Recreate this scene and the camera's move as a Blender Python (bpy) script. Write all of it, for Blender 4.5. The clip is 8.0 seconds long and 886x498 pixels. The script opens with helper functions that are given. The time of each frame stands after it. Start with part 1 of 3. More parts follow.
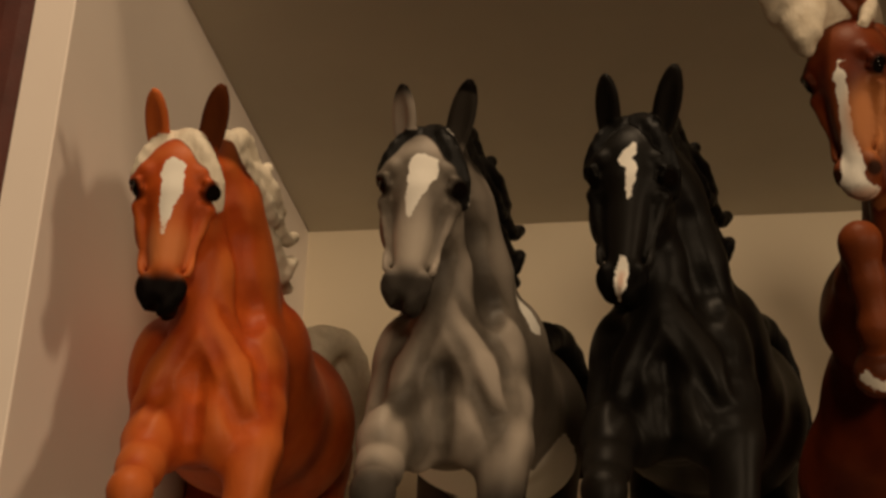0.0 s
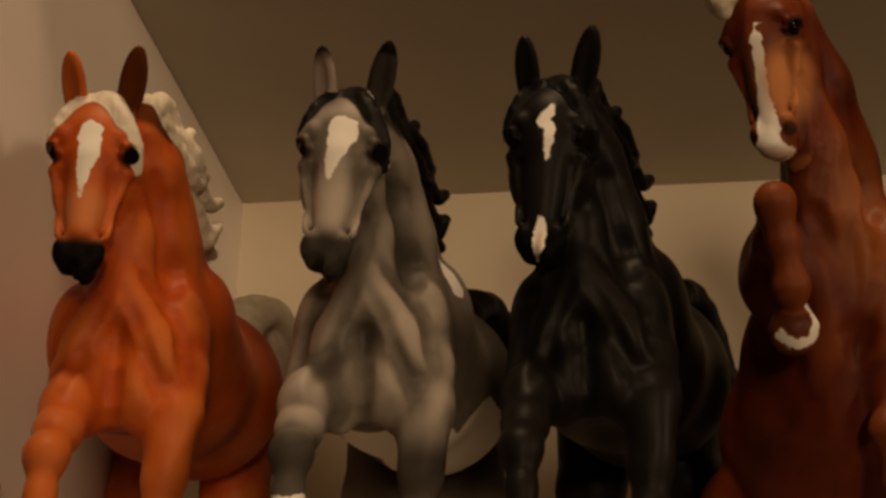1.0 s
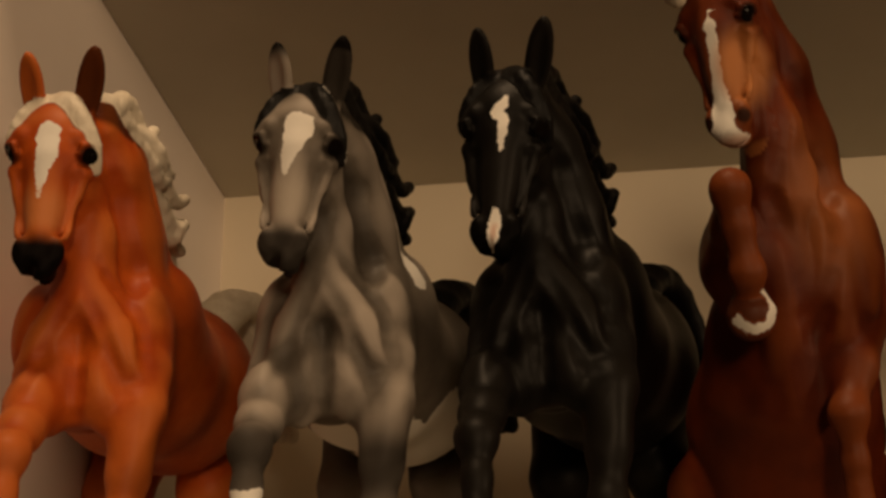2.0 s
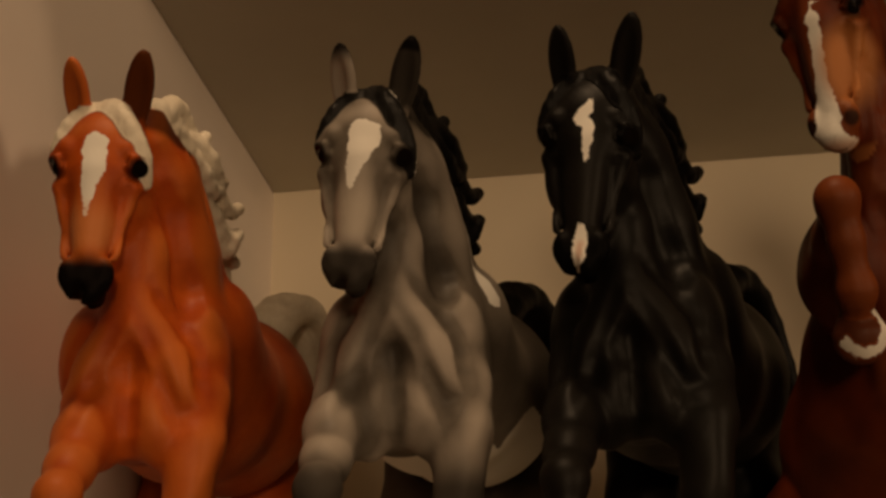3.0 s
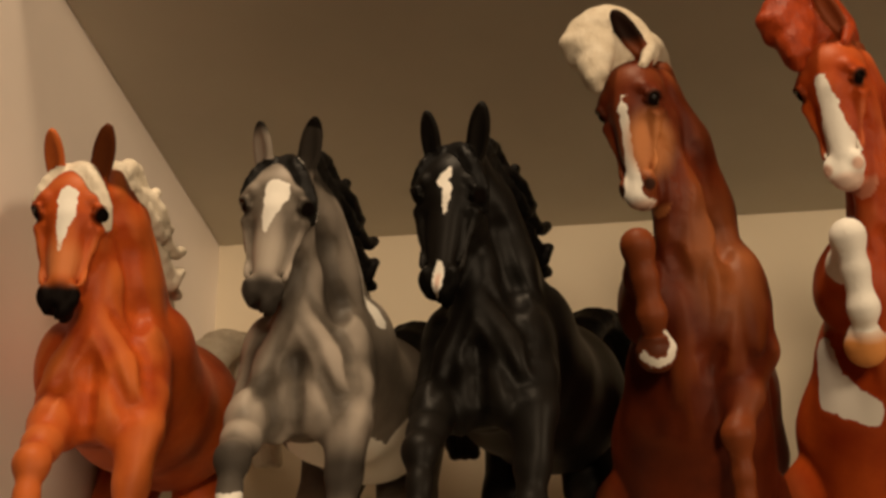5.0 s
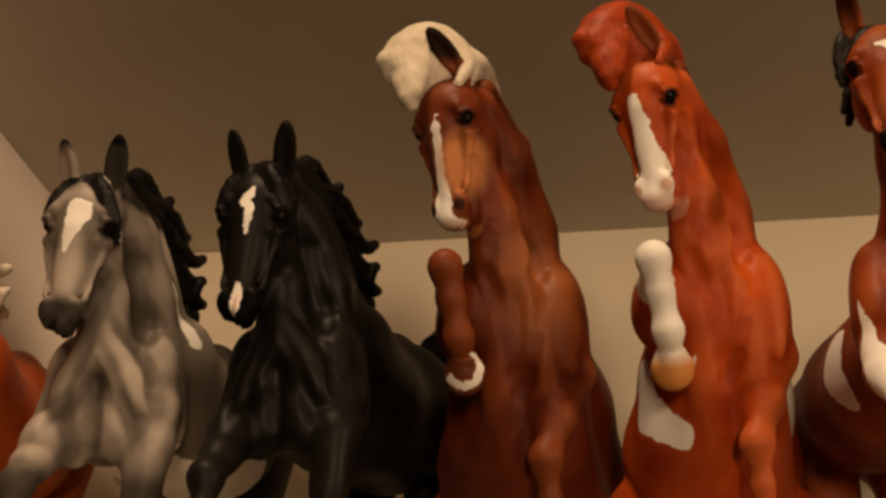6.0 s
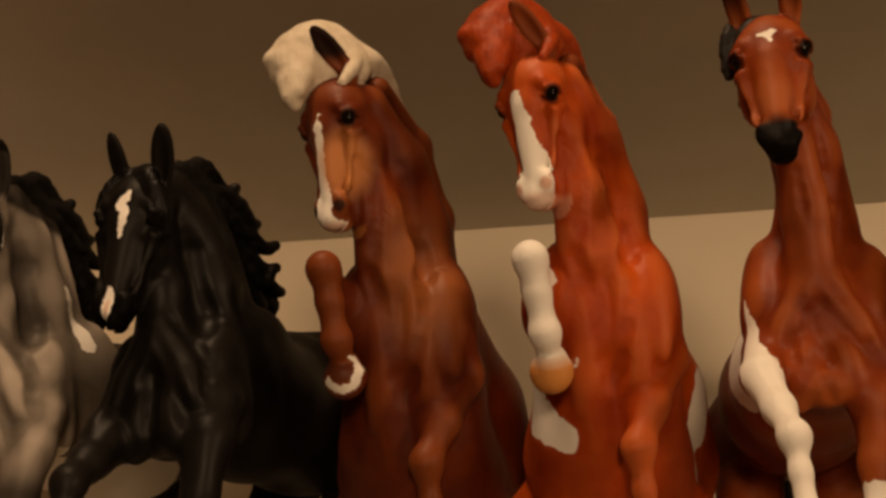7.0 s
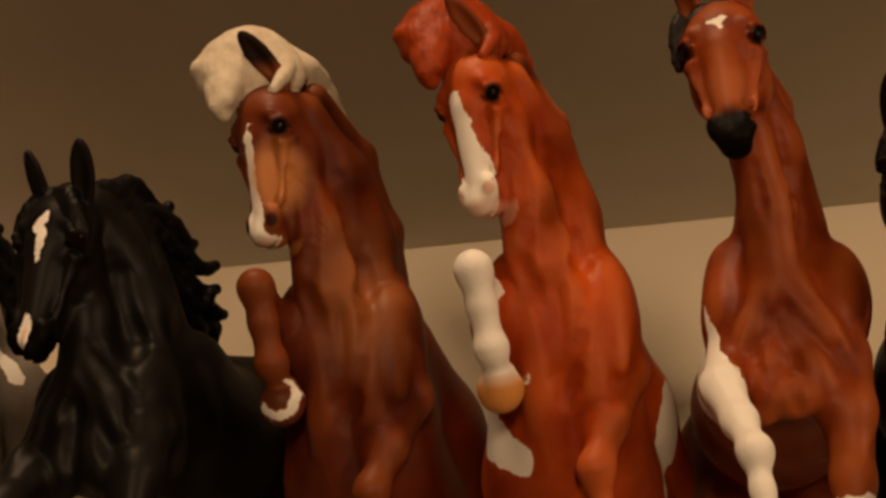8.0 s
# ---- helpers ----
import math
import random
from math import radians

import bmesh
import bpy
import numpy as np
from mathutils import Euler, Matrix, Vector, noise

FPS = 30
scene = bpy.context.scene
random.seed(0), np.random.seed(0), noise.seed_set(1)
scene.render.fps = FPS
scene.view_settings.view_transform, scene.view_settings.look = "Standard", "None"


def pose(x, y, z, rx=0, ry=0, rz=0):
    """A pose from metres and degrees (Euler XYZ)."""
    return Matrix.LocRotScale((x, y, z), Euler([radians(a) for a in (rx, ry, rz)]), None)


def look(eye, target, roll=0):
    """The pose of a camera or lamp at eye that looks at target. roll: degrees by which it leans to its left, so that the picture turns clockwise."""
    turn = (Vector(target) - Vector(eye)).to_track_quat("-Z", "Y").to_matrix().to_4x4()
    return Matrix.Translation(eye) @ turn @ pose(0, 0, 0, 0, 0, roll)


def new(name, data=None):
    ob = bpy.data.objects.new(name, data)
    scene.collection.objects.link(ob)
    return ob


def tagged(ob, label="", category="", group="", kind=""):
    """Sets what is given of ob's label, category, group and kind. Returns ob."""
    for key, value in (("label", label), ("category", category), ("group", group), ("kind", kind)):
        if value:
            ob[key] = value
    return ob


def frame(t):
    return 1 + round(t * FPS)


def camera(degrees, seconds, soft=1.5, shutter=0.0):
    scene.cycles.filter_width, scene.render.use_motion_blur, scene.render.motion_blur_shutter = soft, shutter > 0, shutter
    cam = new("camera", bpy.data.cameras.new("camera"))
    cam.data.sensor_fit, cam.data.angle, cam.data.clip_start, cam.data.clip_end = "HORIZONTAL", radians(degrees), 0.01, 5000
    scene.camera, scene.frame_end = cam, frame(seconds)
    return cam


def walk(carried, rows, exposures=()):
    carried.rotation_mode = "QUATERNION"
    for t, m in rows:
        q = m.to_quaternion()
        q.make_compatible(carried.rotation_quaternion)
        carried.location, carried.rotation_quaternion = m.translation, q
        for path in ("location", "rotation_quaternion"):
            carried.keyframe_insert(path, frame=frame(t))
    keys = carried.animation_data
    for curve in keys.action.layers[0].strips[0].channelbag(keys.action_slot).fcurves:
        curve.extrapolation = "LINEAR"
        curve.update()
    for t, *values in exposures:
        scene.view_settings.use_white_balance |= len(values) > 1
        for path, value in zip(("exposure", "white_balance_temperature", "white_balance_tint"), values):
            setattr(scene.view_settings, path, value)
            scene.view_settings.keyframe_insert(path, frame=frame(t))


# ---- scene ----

# ---------- camera ----------
cam = camera(39.0, 8.0, soft=3.0)
walk(cam, [
    (0.0, look((0.1735, -0.2489, 0.0158), (0.1142, 0.2034, 0.2206), 0.98)),
    (0.5, look((0.1830, -0.2462, 0.0117), (0.1353, 0.2061, 0.2195), 0.47)),
    (1.0, look((0.1825, -0.2465, 0.0109), (0.1426, 0.2113, 0.2080), -0.35)),
    (1.2, look((0.1863, -0.2483, 0.0118), (0.1453, 0.2095, 0.2084), -0.31)),
    (2.3, look((0.1982, -0.2469, 0.0099), (0.1547, 0.2142, 0.1985), -1.69)),
    (2.5, look((0.1930, -0.2450, 0.0056), (0.1393, 0.2164, 0.1907), -0.66)),
    (3.0, look((0.1844, -0.2256, 0.0347), (0.1259, 0.2359, 0.2181), -1.11)),
    (3.5, look((0.1753, -0.2164, 0.0320), (0.1259, 0.2334, 0.2447), -1.45)),
    (4.0, look((0.1884, -0.2131, 0.0347), (0.1304, 0.2477, 0.2198), 0.03)),
    (4.5, look((0.2002, -0.2938, -0.0117), (0.1427, 0.1587, 0.1931), -0.04)),
    (5.0, look((0.2208, -0.3151, -0.0172), (0.1791, 0.1374, 0.1913), -1.14)),
    (5.2, look((0.2300, -0.3170, -0.0157), (0.2019, 0.1357, 0.1947), -1.29)),
    (6.3, look((0.3103, -0.2993, -0.0062), (0.2701, 0.1532, 0.2027), -1.19)),
    (6.5, look((0.3280, -0.2961, -0.0035), (0.2785, 0.1562, 0.2039), -0.50)),
    (7.0, look((0.3508, -0.2949, -0.0035), (0.2902, 0.1570, 0.2016), -0.53)),
    (7.5, look((0.3654, -0.2873, -0.0001), (0.3027, 0.1647, 0.2042), -1.73)),
    (8.0, look((0.3711, -0.2649, 0.0043), (0.3068, 0.1827, 0.2176), -2.19)),
], exposures=[(0, -0.63, 6150, 8), (0.5, -0.75, 6600, 12), (1.2, -0.78, 6700, 12), (2.5, -0.86, 6900, 13), (3.0, -1.06, 7000, 14), (3.5, -0.86, 6900, 13), (4.0, -1.03, 6800, 12),
              (4.5, -0.10, 6000, 7), (5.2, -0.05, 6100, 8), (6.5, -0.30, 6900, 17), (8.0, -0.43, 7100, 18)])

# ---------- light ----------
world = bpy.data.worlds.new("room_dusk")
world.use_nodes = True
world.node_tree.nodes["Background"].inputs[0].default_value = (1.0, 0.8, 0.55, 1)
world.node_tree.nodes["Background"].inputs[1].default_value = 0.0
scene.world = world


def lamp(name, place, target, size, watts, colour):
    data = bpy.data.lights.new(name, "AREA")
    data.shape, data.size, data.energy, data.color = "DISK", size, watts, colour
    ob = new(name, data)
    ob.matrix_world = look(place, target)
    return ob


lamp("table_lamp_light", (0.60, -1.72, 0.10), (0.2, 0.12, 0.17), 0.30, 14.0, (1.0, 0.70, 0.42))
lamp("standing_lamp_light", (2.60, -1.15, 0.32), (0.2, 0.12, 0.17), 0.36, 23.0, (1.0, 0.70, 0.42))
lamp("ceiling_lamp_light", (0.16, -0.40, 1.14), (0.24, 0.08, 0.17), 0.22, 10.5, (1.0, 0.70, 0.42))


# ---------- materials ----------
def nodes_of(name):
    m = bpy.data.materials.new(name)
    m.use_nodes = True
    n, l = m.node_tree.nodes, m.node_tree.links
    return m, n, l, n["Principled BSDF"]


def noise_node(n, l, scale, detail=4.0, rough=0.55):
    tc = n.new("ShaderNodeTexCoord")
    t = n.new("ShaderNodeTexNoise")
    t.inputs["Scale"].default_value, t.inputs["Detail"].default_value = scale, detail
    t.inputs["Roughness"].default_value = rough
    l.new(tc.outputs["Object"], t.inputs["Vector"])
    return t.outputs["Fac"]


def mix(n, l, fac, a, b):
    m = n.new("ShaderNodeMix")
    m.data_type = "RGBA"
    for sock, v in ((m.inputs[0], fac), (m.inputs[6], a), (m.inputs[7], b)):
        if hasattr(v, "is_output"):
            l.new(v, sock)
        elif isinstance(v, tuple):
            sock.default_value = (*v[:3], 1)
        else:
            sock.default_value = v
    return m.outputs[2]


def ranged(n, l, v, a, b, lo=0.0, hi=1.0):
    m = n.new("ShaderNodeMapRange")
    m.clamp = True
    l.new(v, m.inputs[0])
    for i, x in zip((1, 2, 3, 4), (a, b, lo, hi)):
        m.inputs[i].default_value = x
    return m.outputs[0]


def maths(n, l, op, a, b):
    m = n.new("ShaderNodeMath")
    m.operation = op
    for sock, v in zip(m.inputs, (a, b)):
        if hasattr(v, "is_output"):
            l.new(v, sock)
        else:
            sock.default_value = v
    return m.outputs[0]


def bumped(n, l, b, height, strength, distance):
    u = n.new("ShaderNodeBump")
    u.inputs["Strength"].default_value, u.inputs["Distance"].default_value = strength, distance
    l.new(height, u.inputs["Height"])
    l.new(u.outputs[0], b.inputs["Normal"])


def painted(name, a, b, scale, rough, bump=0.1, fine=900.0):
    """A plain painted or laminated surface: two near tones in cloudy patches, fine grain in the relief."""
    m, n, l, p = nodes_of(name)
    l.new(mix(n, l, ranged(n, l, noise_node(n, l, scale), 0.35, 0.65), a, b), p.inputs["Base Color"])
    l.new(ranged(n, l, noise_node(n, l, scale * 6), 0.3, 0.7, rough - 0.07, rough + 0.07), p.inputs["Roughness"])
    bumped(n, l, p, noise_node(n, l, fine), bump, 0.0004)
    return m


def attribute(n, name):
    t = n.new("ShaderNodeAttribute")
    t.attribute_name = name
    return t.outputs["Fac"]


def coat(name, base, second, dark, hair, hair_dark, white=(0.86, 0.83, 0.76), pale=(0.62, 0.33, 0.22), hoof=(0.25, 0.16, 0.09), rough=0.50, gloss=0.20, ridge_light=(0.6, 0.33, 0.2), ridge_lit=0.0, thick=0.0):
    """The airbrushed paint of a model horse, with light on its relief put in. Masks for markings, hair, dark points,
    hoofs and eyes come from the mesh.
    """
    m, n, l, p = nodes_of(name)
    cloud = noise_node(n, l, 38.0, 5.0)
    speck = noise_node(n, l, 420.0, 3.0)
    c = mix(n, l, ranged(n, l, cloud, 0.36, 0.66), base, second)
    c = mix(n, l, ranged(n, l, speck, 0.25, 0.8, 0.0, 0.22), c, second)
    # airbrush with light and shade put into it: raised muscles paler, creases darker
    c = mix(n, l, ranged(n, l, attribute(n, "relief"), 0.25, 1.3, 0.0, ridge_lit), c, ridge_light)
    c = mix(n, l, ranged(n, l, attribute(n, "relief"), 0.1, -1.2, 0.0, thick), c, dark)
    c = mix(n, l, attribute(n, "dark"), c, dark)
    ragged = maths(n, l, "ADD", attribute(n, "white"), ranged(n, l, noise_node(n, l, 260.0, 4.0), 0.2, 0.8, -1.15, 1.15))
    c = mix(n, l, ranged(n, l, ragged, -0.18, 0.18), c, white)
    c = mix(n, l, attribute(n, "pink"), c, pale)
    c = mix(n, l, ranged(n, l, attribute(n, "hoof"), -0.2, 0.2), c, hoof)
    strand = ranged(n, l, noise_node(n, l, 150.0, 4.0, 0.7), 0.35, 0.65)
    c = mix(n, l, ranged(n, l, attribute(n, "hair"), -0.25, 0.25), c, mix(n, l, strand, hair, hair_dark))
    eye = ranged(n, l, attribute(n, "eye"), -0.15, 0.15)
    c = mix(n, l, eye, c, (0.006, 0.004, 0.003))
    l.new(c, p.inputs["Base Color"])
    r = n.new("ShaderNodeMix")
    l.new(eye, r.inputs[0])
    l.new(ranged(n, l, cloud, 0.3, 0.7, rough - 0.05, rough + 0.08), r.inputs[2])
    r.inputs[3].default_value = 0.07
    l.new(r.outputs[0], p.inputs["Roughness"])
    l.new(ranged(n, l, attribute(n, "dark"), 0.0, 1.0, gloss, 0.2 * gloss), p.inputs["Specular IOR Level"])
    tc, mp = n.new("ShaderNodeTexCoord"), n.new("ShaderNodeMapping")
    mp.inputs["Scale"].default_value = (420, 160, 160)
    hairs = n.new("ShaderNodeTexNoise")
    hairs.inputs["Scale"].default_value, hairs.inputs["Detail"].default_value = 1.0, 3.0
    l.new(tc.outputs["Object"], mp.inputs["Vector"])
    l.new(mp.outputs[0], hairs.inputs["Vector"])
    muscle = maths(n, l, "MULTIPLY", noise_node(n, l, 110.0, 3.0, 0.5), 0.3)
    comb = maths(n, l, "MULTIPLY", maths(n, l, "MULTIPLY", hairs.outputs["Fac"], ranged(n, l, attribute(n, "hair"), -0.25, 0.25)), 1.0)
    height = maths(n, l, "ADD", maths(n, l, "ADD", muscle, comb), maths(n, l, "MULTIPLY", speck, 0.12))
    bumped(n, l, p, height, 0.55, 0.0011)
    return m


WHITE_LAMINATE = painted("white_laminate", (0.84, 0.755, 0.69), (0.88, 0.795, 0.73), 9.0, 0.45, 0.05)
# white boards too, but their shade is put into the colour, which cuts bounce
SHADED_LAMINATE = painted("shaded_laminate", (0.46, 0.43, 0.345), (0.51, 0.475, 0.38), 9.0, 0.45, 0.05)
BACK_BOARD = painted("back_board_white", (0.78, 0.69, 0.535), (0.83, 0.735, 0.575), 7.0, 0.55, 0.08)
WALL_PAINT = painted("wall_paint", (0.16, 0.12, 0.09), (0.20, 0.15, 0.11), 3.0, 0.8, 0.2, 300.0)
CARPET = painted("carpet", (0.16, 0.12, 0.09), (0.22, 0.17, 0.12), 30.0, 0.95, 0.6, 500.0)
STEEL = painted("dull_steel", (0.30, 0.28, 0.25), (0.22, 0.20, 0.18), 200.0, 0.35)
STEEL.node_tree.nodes["Principled BSDF"].inputs["Metallic"].default_value = 0.9
DARK_VOID = painted("hole_dark", (0.03, 0.025, 0.02), (0.02, 0.018, 0.015), 100.0, 0.9)


# ---------- mesh helpers ----------
def part(name, bm, material, parent=None, label="", smooth=False):
    me = bpy.data.meshes.new(name)
    bm.to_mesh(me)
    bm.free()
    me.materials.append(material)
    if smooth:
        me.polygons.foreach_set("use_smooth", [True] * len(me.polygons))
    ob = new(name, me)
    if parent:
        ob.parent = parent
    if label:
        ob["label"] = label
    return ob


def board(x0, y0, z0, x1, y1, z1, bevel=0.0):
    bm = bmesh.new()
    bmesh.ops.create_cube(bm, size=1.0)
    for v in bm.verts:
        v.co = Vector(((x0 + x1) / 2 + v.co.x * (x1 - x0), (y0 + y1) / 2 + v.co.y * (y1 - y0), (z0 + z1) / 2 + v.co.z * (z1 - z0)))
    if bevel:
        bmesh.ops.bevel(bm, geom=bm.edges[:], offset=bevel, segments=2, affect="EDGES", profile=0.5)
    return bm


# ---------- the room and the shelf ----------
WIDE, FRONT, BACK, TOP = 1.20, 0.0905, 0.4352, 0.3402
T = 0.015
# unseen room added around the shelf, walls and ceiling darkened to limit bounced light
room = [("wall_north", (-1.4, 0.47, -1.3, 3.4, 0.55, 1.2)), ("wall_south", (-1.4, -2.3, -1.3, 3.4, -2.22, 1.2)),
        ("wall_west", (-1.48, -2.3, -1.3, -1.4, 0.55, 1.2)), ("wall_east", (3.4, -2.3, -1.3, 3.48, 0.55, 1.2))]
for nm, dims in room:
    tagged(part(nm, board(*dims), WALL_PAINT), "unseen room wall, painted dark brown", "wall", kind="structure")
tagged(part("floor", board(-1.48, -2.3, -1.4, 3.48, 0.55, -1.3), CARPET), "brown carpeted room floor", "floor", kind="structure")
tagged(part("ceiling", board(-1.48, -2.3, 1.2, 3.48, 0.55, 1.28), WALL_PAINT), "unseen room ceiling, painted dark brown", "ceiling", kind="structure")

shelf = tagged(new("bookcase"), "white laminate bookcase holding a row of model horses", "bookcase")
LOW, HIGH = -1.3, 0.72
side = part("side_panel", board(-T, FRONT, LOW, 0, BACK + 0.006, HIGH, 0.0006), WHITE_LAMINATE, shelf)
part("side_panel", board(WIDE, FRONT, LOW, WIDE + T, BACK + 0.006, HIGH, 0.0006), WHITE_LAMINATE, shelf)
part("back_panel", board(0, BACK, LOW, WIDE, BACK + 0.006, HIGH), BACK_BOARD, shelf)
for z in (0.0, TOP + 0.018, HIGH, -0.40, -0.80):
    part("shelf_board", board(0.0003, FRONT + 0.002, z - 0.018, WIDE - 0.0003, BACK, z, 0.0006), SHADED_LAMINATE, shelf)


def unit(v):
    v = np.array(v, float)
    return v / np.linalg.norm(v)


# ---------- sculpting: fields of distance, in millimetres ----------
class Clay:
    def __init__(self, lo, hi, h=0.82):
        self.lo, self.h = np.array(lo, np.float32), h
        self.n = np.ceil((np.array(hi) - lo) / h).astype(int) + 1
        self.flesh = np.full(self.n, 30.0, np.float32)
        self.hair = np.full(self.n, 30.0, np.float32)
        self.horn = np.full(self.n, 30.0, np.float32)
        self.eyes, self.nostrils = [], []

    def cells(self, lo, hi, grow):
        a = np.clip(np.floor((np.minimum(lo, hi) - grow - self.lo) / self.h).astype(int), 0, self.n)
        b = np.clip(np.ceil((np.maximum(lo, hi) + grow - self.lo) / self.h).astype(int) + 1, 0, self.n)
        if (b <= a).any():
            return None, None
        axes = [self.lo[i] + self.h * np.arange(a[i], b[i], dtype=np.float32) for i in range(3)]
        return tuple(slice(a[i], b[i]) for i in range(3)), np.stack(np.meshgrid(*axes, indexing="ij"), -1)

    def blend(self, where, d, k, cut, field):
        f = field[where]
        if cut:
            d, f = -d, f
            t = np.clip(0.5 + 0.5 * (d - f) / k, 0, 1)
            field[where] = f + (d - f) * t + k * t * (1 - t)
        else:
            t = np.clip(0.5 + 0.5 * (f - d) / k, 0, 1)
            field[where] = f + (d - f) * t - k * t * (1 - t)

    def cone(self, a, b, ra, rb, k=4.0, cut=False, kind="flesh"):
        a, b = np.array(a, np.float32), np.array(b, np.float32)
        where, p = self.cells(a, b, max(ra, rb) + 8 + k)
        if where is None:
            return
        ab = b - a
        t = np.clip(((p - a) @ ab) / max(float(ab @ ab), 1e-6), 0, 1)
        d = np.linalg.norm(p - a - t[..., None] * ab, axis=-1) - (ra + (rb - ra) * t)
        self.blend(where, d, k, cut, {"flesh": self.flesh, "hair": self.hair, "horn": self.horn}[kind])

    def ball(self, c, r, k=4.0, cut=False, kind="flesh"):
        self.cone(c, c, r, r, k, cut, kind)

    def egg(self, c, radii, k=4.0, cut=False, kind="flesh", axes=None):
        c, r = np.array(c, np.float32), np.array(radii, np.float32)
        where, p = self.cells(c, c, float(r.max()) + 8 + k)
        if where is None:
            return
        p = p - c
        if axes is not None:
            p = p @ np.array(axes, np.float32).T
        k0, k1 = np.linalg.norm(p / r, axis=-1), np.linalg.norm(p / r**2, axis=-1)
        self.blend(where, k0 * (k0 - 1) / np.maximum(k1, 1e-6), k, cut, {"flesh": self.flesh, "hair": self.hair, "horn": self.horn}[kind])

    def chain(self, stops, k=4.0, cut=False, kind="flesh"):
        """A limb through stops of (x, y, z, radius)."""
        for a, b in zip(stops, stops[1:]):
            self.cone(a[:3], b[:3], a[3], b[3], k, cut, kind)

    def spindle(self, a, b, r, k=2.0):
        """A muscle: a long egg from a to b."""
        a, b = np.array(a, float), np.array(b, float)
        up = unit(b - a)
        side = unit(np.cross(up, (0.0, 1.0, 0.0)))
        self.egg((a + b) / 2, (r, r, 0.58 * np.linalg.norm(b - a)), k, False, "flesh", np.stack([side, np.cross(up, side), up]))

    def groove(self, stops, r=2.0, k=2.4, steps=5):
        """A crease in the front of the flesh along stops of (x, z)."""
        way = []
        for (xa, za), (xb, zb) in zip(stops, stops[1:]):
            way += [(xa + (xb - xa) * i / steps, za + (zb - za) * i / steps) for i in range(steps)]
        spots = []
        for x, z in way + [stops[-1]]:
            inside = np.nonzero(self.flesh[int((x - self.lo[0]) / self.h), :, int((z - self.lo[2]) / self.h)] < 0)[0]
            if len(inside):
                spots.append((x, self.lo[1] + self.h * (inside[0] - 0.5) - 1.3 * r - 0.12 * k, z))
        for i, (p, q) in enumerate(zip(spots, spots[1:])):
            self.cone(p, q, r * (0.75 if i == 0 else 1.0), r * (0.75 if i == len(spots) - 2 else 1.0), k, True)

    def lock(self, a, b, c, r0, r1, k=1.0, steps=6):
        """A lock of hair: a bent, tapering strand from a by b to c."""
        a, b, c = (np.array(v, float) for v in (a, b, c))
        ts = [i / steps for i in range(steps + 1)]
        way = [(1 - t) ** 2 * a + 2 * t * (1 - t) * b + t * t * c for t in ts]
        self.chain([(*w, r0 + (r1 - r0) * t**1.5) for w, t in zip(way, ts)], k, False, "hair")

    def at(self, field, v):
        q = (v - self.lo) / self.h
        i = np.clip(np.floor(q).astype(int), 0, self.n - 2)
        f, out = q - i, 0
        for dx in (0, 1):
            for dy in (0, 1):
                for dz in (0, 1):
                    w = np.abs(1 - dx - f[:, 0]) * np.abs(1 - dy - f[:, 1]) * np.abs(1 - dz - f[:, 2])
                    out = out + w * field[i[:, 0] + dx, i[:, 1] + dy, i[:, 2] + dz]
        return out

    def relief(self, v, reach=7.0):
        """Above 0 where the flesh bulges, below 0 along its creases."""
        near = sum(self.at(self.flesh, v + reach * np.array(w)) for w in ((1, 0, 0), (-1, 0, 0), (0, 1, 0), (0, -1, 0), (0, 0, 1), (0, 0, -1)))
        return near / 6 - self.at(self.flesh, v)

    def skin(self):
        """Vertices (mm) and quads of the zero surface, by surface nets."""
        f = self.flesh.copy()
        for other in (self.hair, self.horn):
            t = np.clip(0.5 + 0.5 * (f - other) / 0.8, 0, 1)
            f = f + (other - f) * t - 0.8 * t * (1 - t)
        f[:, :, 0] = np.maximum(f[:, :, 0], 0.5)
        inside = f < 0
        m = np.array(f.shape) - 1
        total, count = np.zeros((*m, 3), np.float32), np.zeros(m, np.float32)
        base = [np.arange(m[i], dtype=np.float32) for i in range(3)]
        grid = np.stack(np.meshgrid(*base, indexing="ij"), -1)
        for axis in range(3):
            for u in (0, 1):
                for w in (0, 1):
                    o = [u, w]
                    o.insert(axis, 0)
                    e = list(o)
                    e[axis] = 1
                    s0 = tuple(slice(o[i], o[i] + m[i]) for i in range(3))
                    s1 = tuple(slice(e[i], e[i] + m[i]) for i in range(3))
                    cross = inside[s0] != inside[s1]
                    a, b = f[s0][cross], f[s1][cross]
                    t = a / (a - b)
                    place = grid[cross] + np.array(o, np.float32)
                    place[:, axis] += t
                    total[cross] += place
                    count[cross] += 1
        live = count > 0
        number = np.full(m, -1, int)
        number[live] = np.arange(live.sum())
        verts = total[live] / count[live][:, None] * self.h + self.lo
        quads = []
        for axis in range(3):
            u, w = [(1, 2), (2, 0), (0, 1)][axis]
            s0 = [slice(1, m[i]) for i in range(3)]
            s0[axis] = slice(0, m[axis])
            s1 = list(s0)
            s1[axis] = slice(1, m[axis] + 1)
            a, b = inside[tuple(s0)], inside[tuple(s1)]
            for flip in (False, True):
                idx = np.argwhere(a & ~b if not flip else ~a & b)
                if not len(idx):
                    continue
                idx[:, [u, w]] += 1
                corner = []
                for du, dw in ((-1, -1), (0, -1), (0, 0), (-1, 0)):
                    q = idx.copy()
                    q[:, u] += du
                    q[:, w] += dw
                    corner.append(number[q[:, 0], q[:, 1], q[:, 2]])
                quad = np.stack(corner, 1)
                quads.append(quad[:, ::-1] if flip else quad)
        return verts.astype(float), np.concatenate(quads)


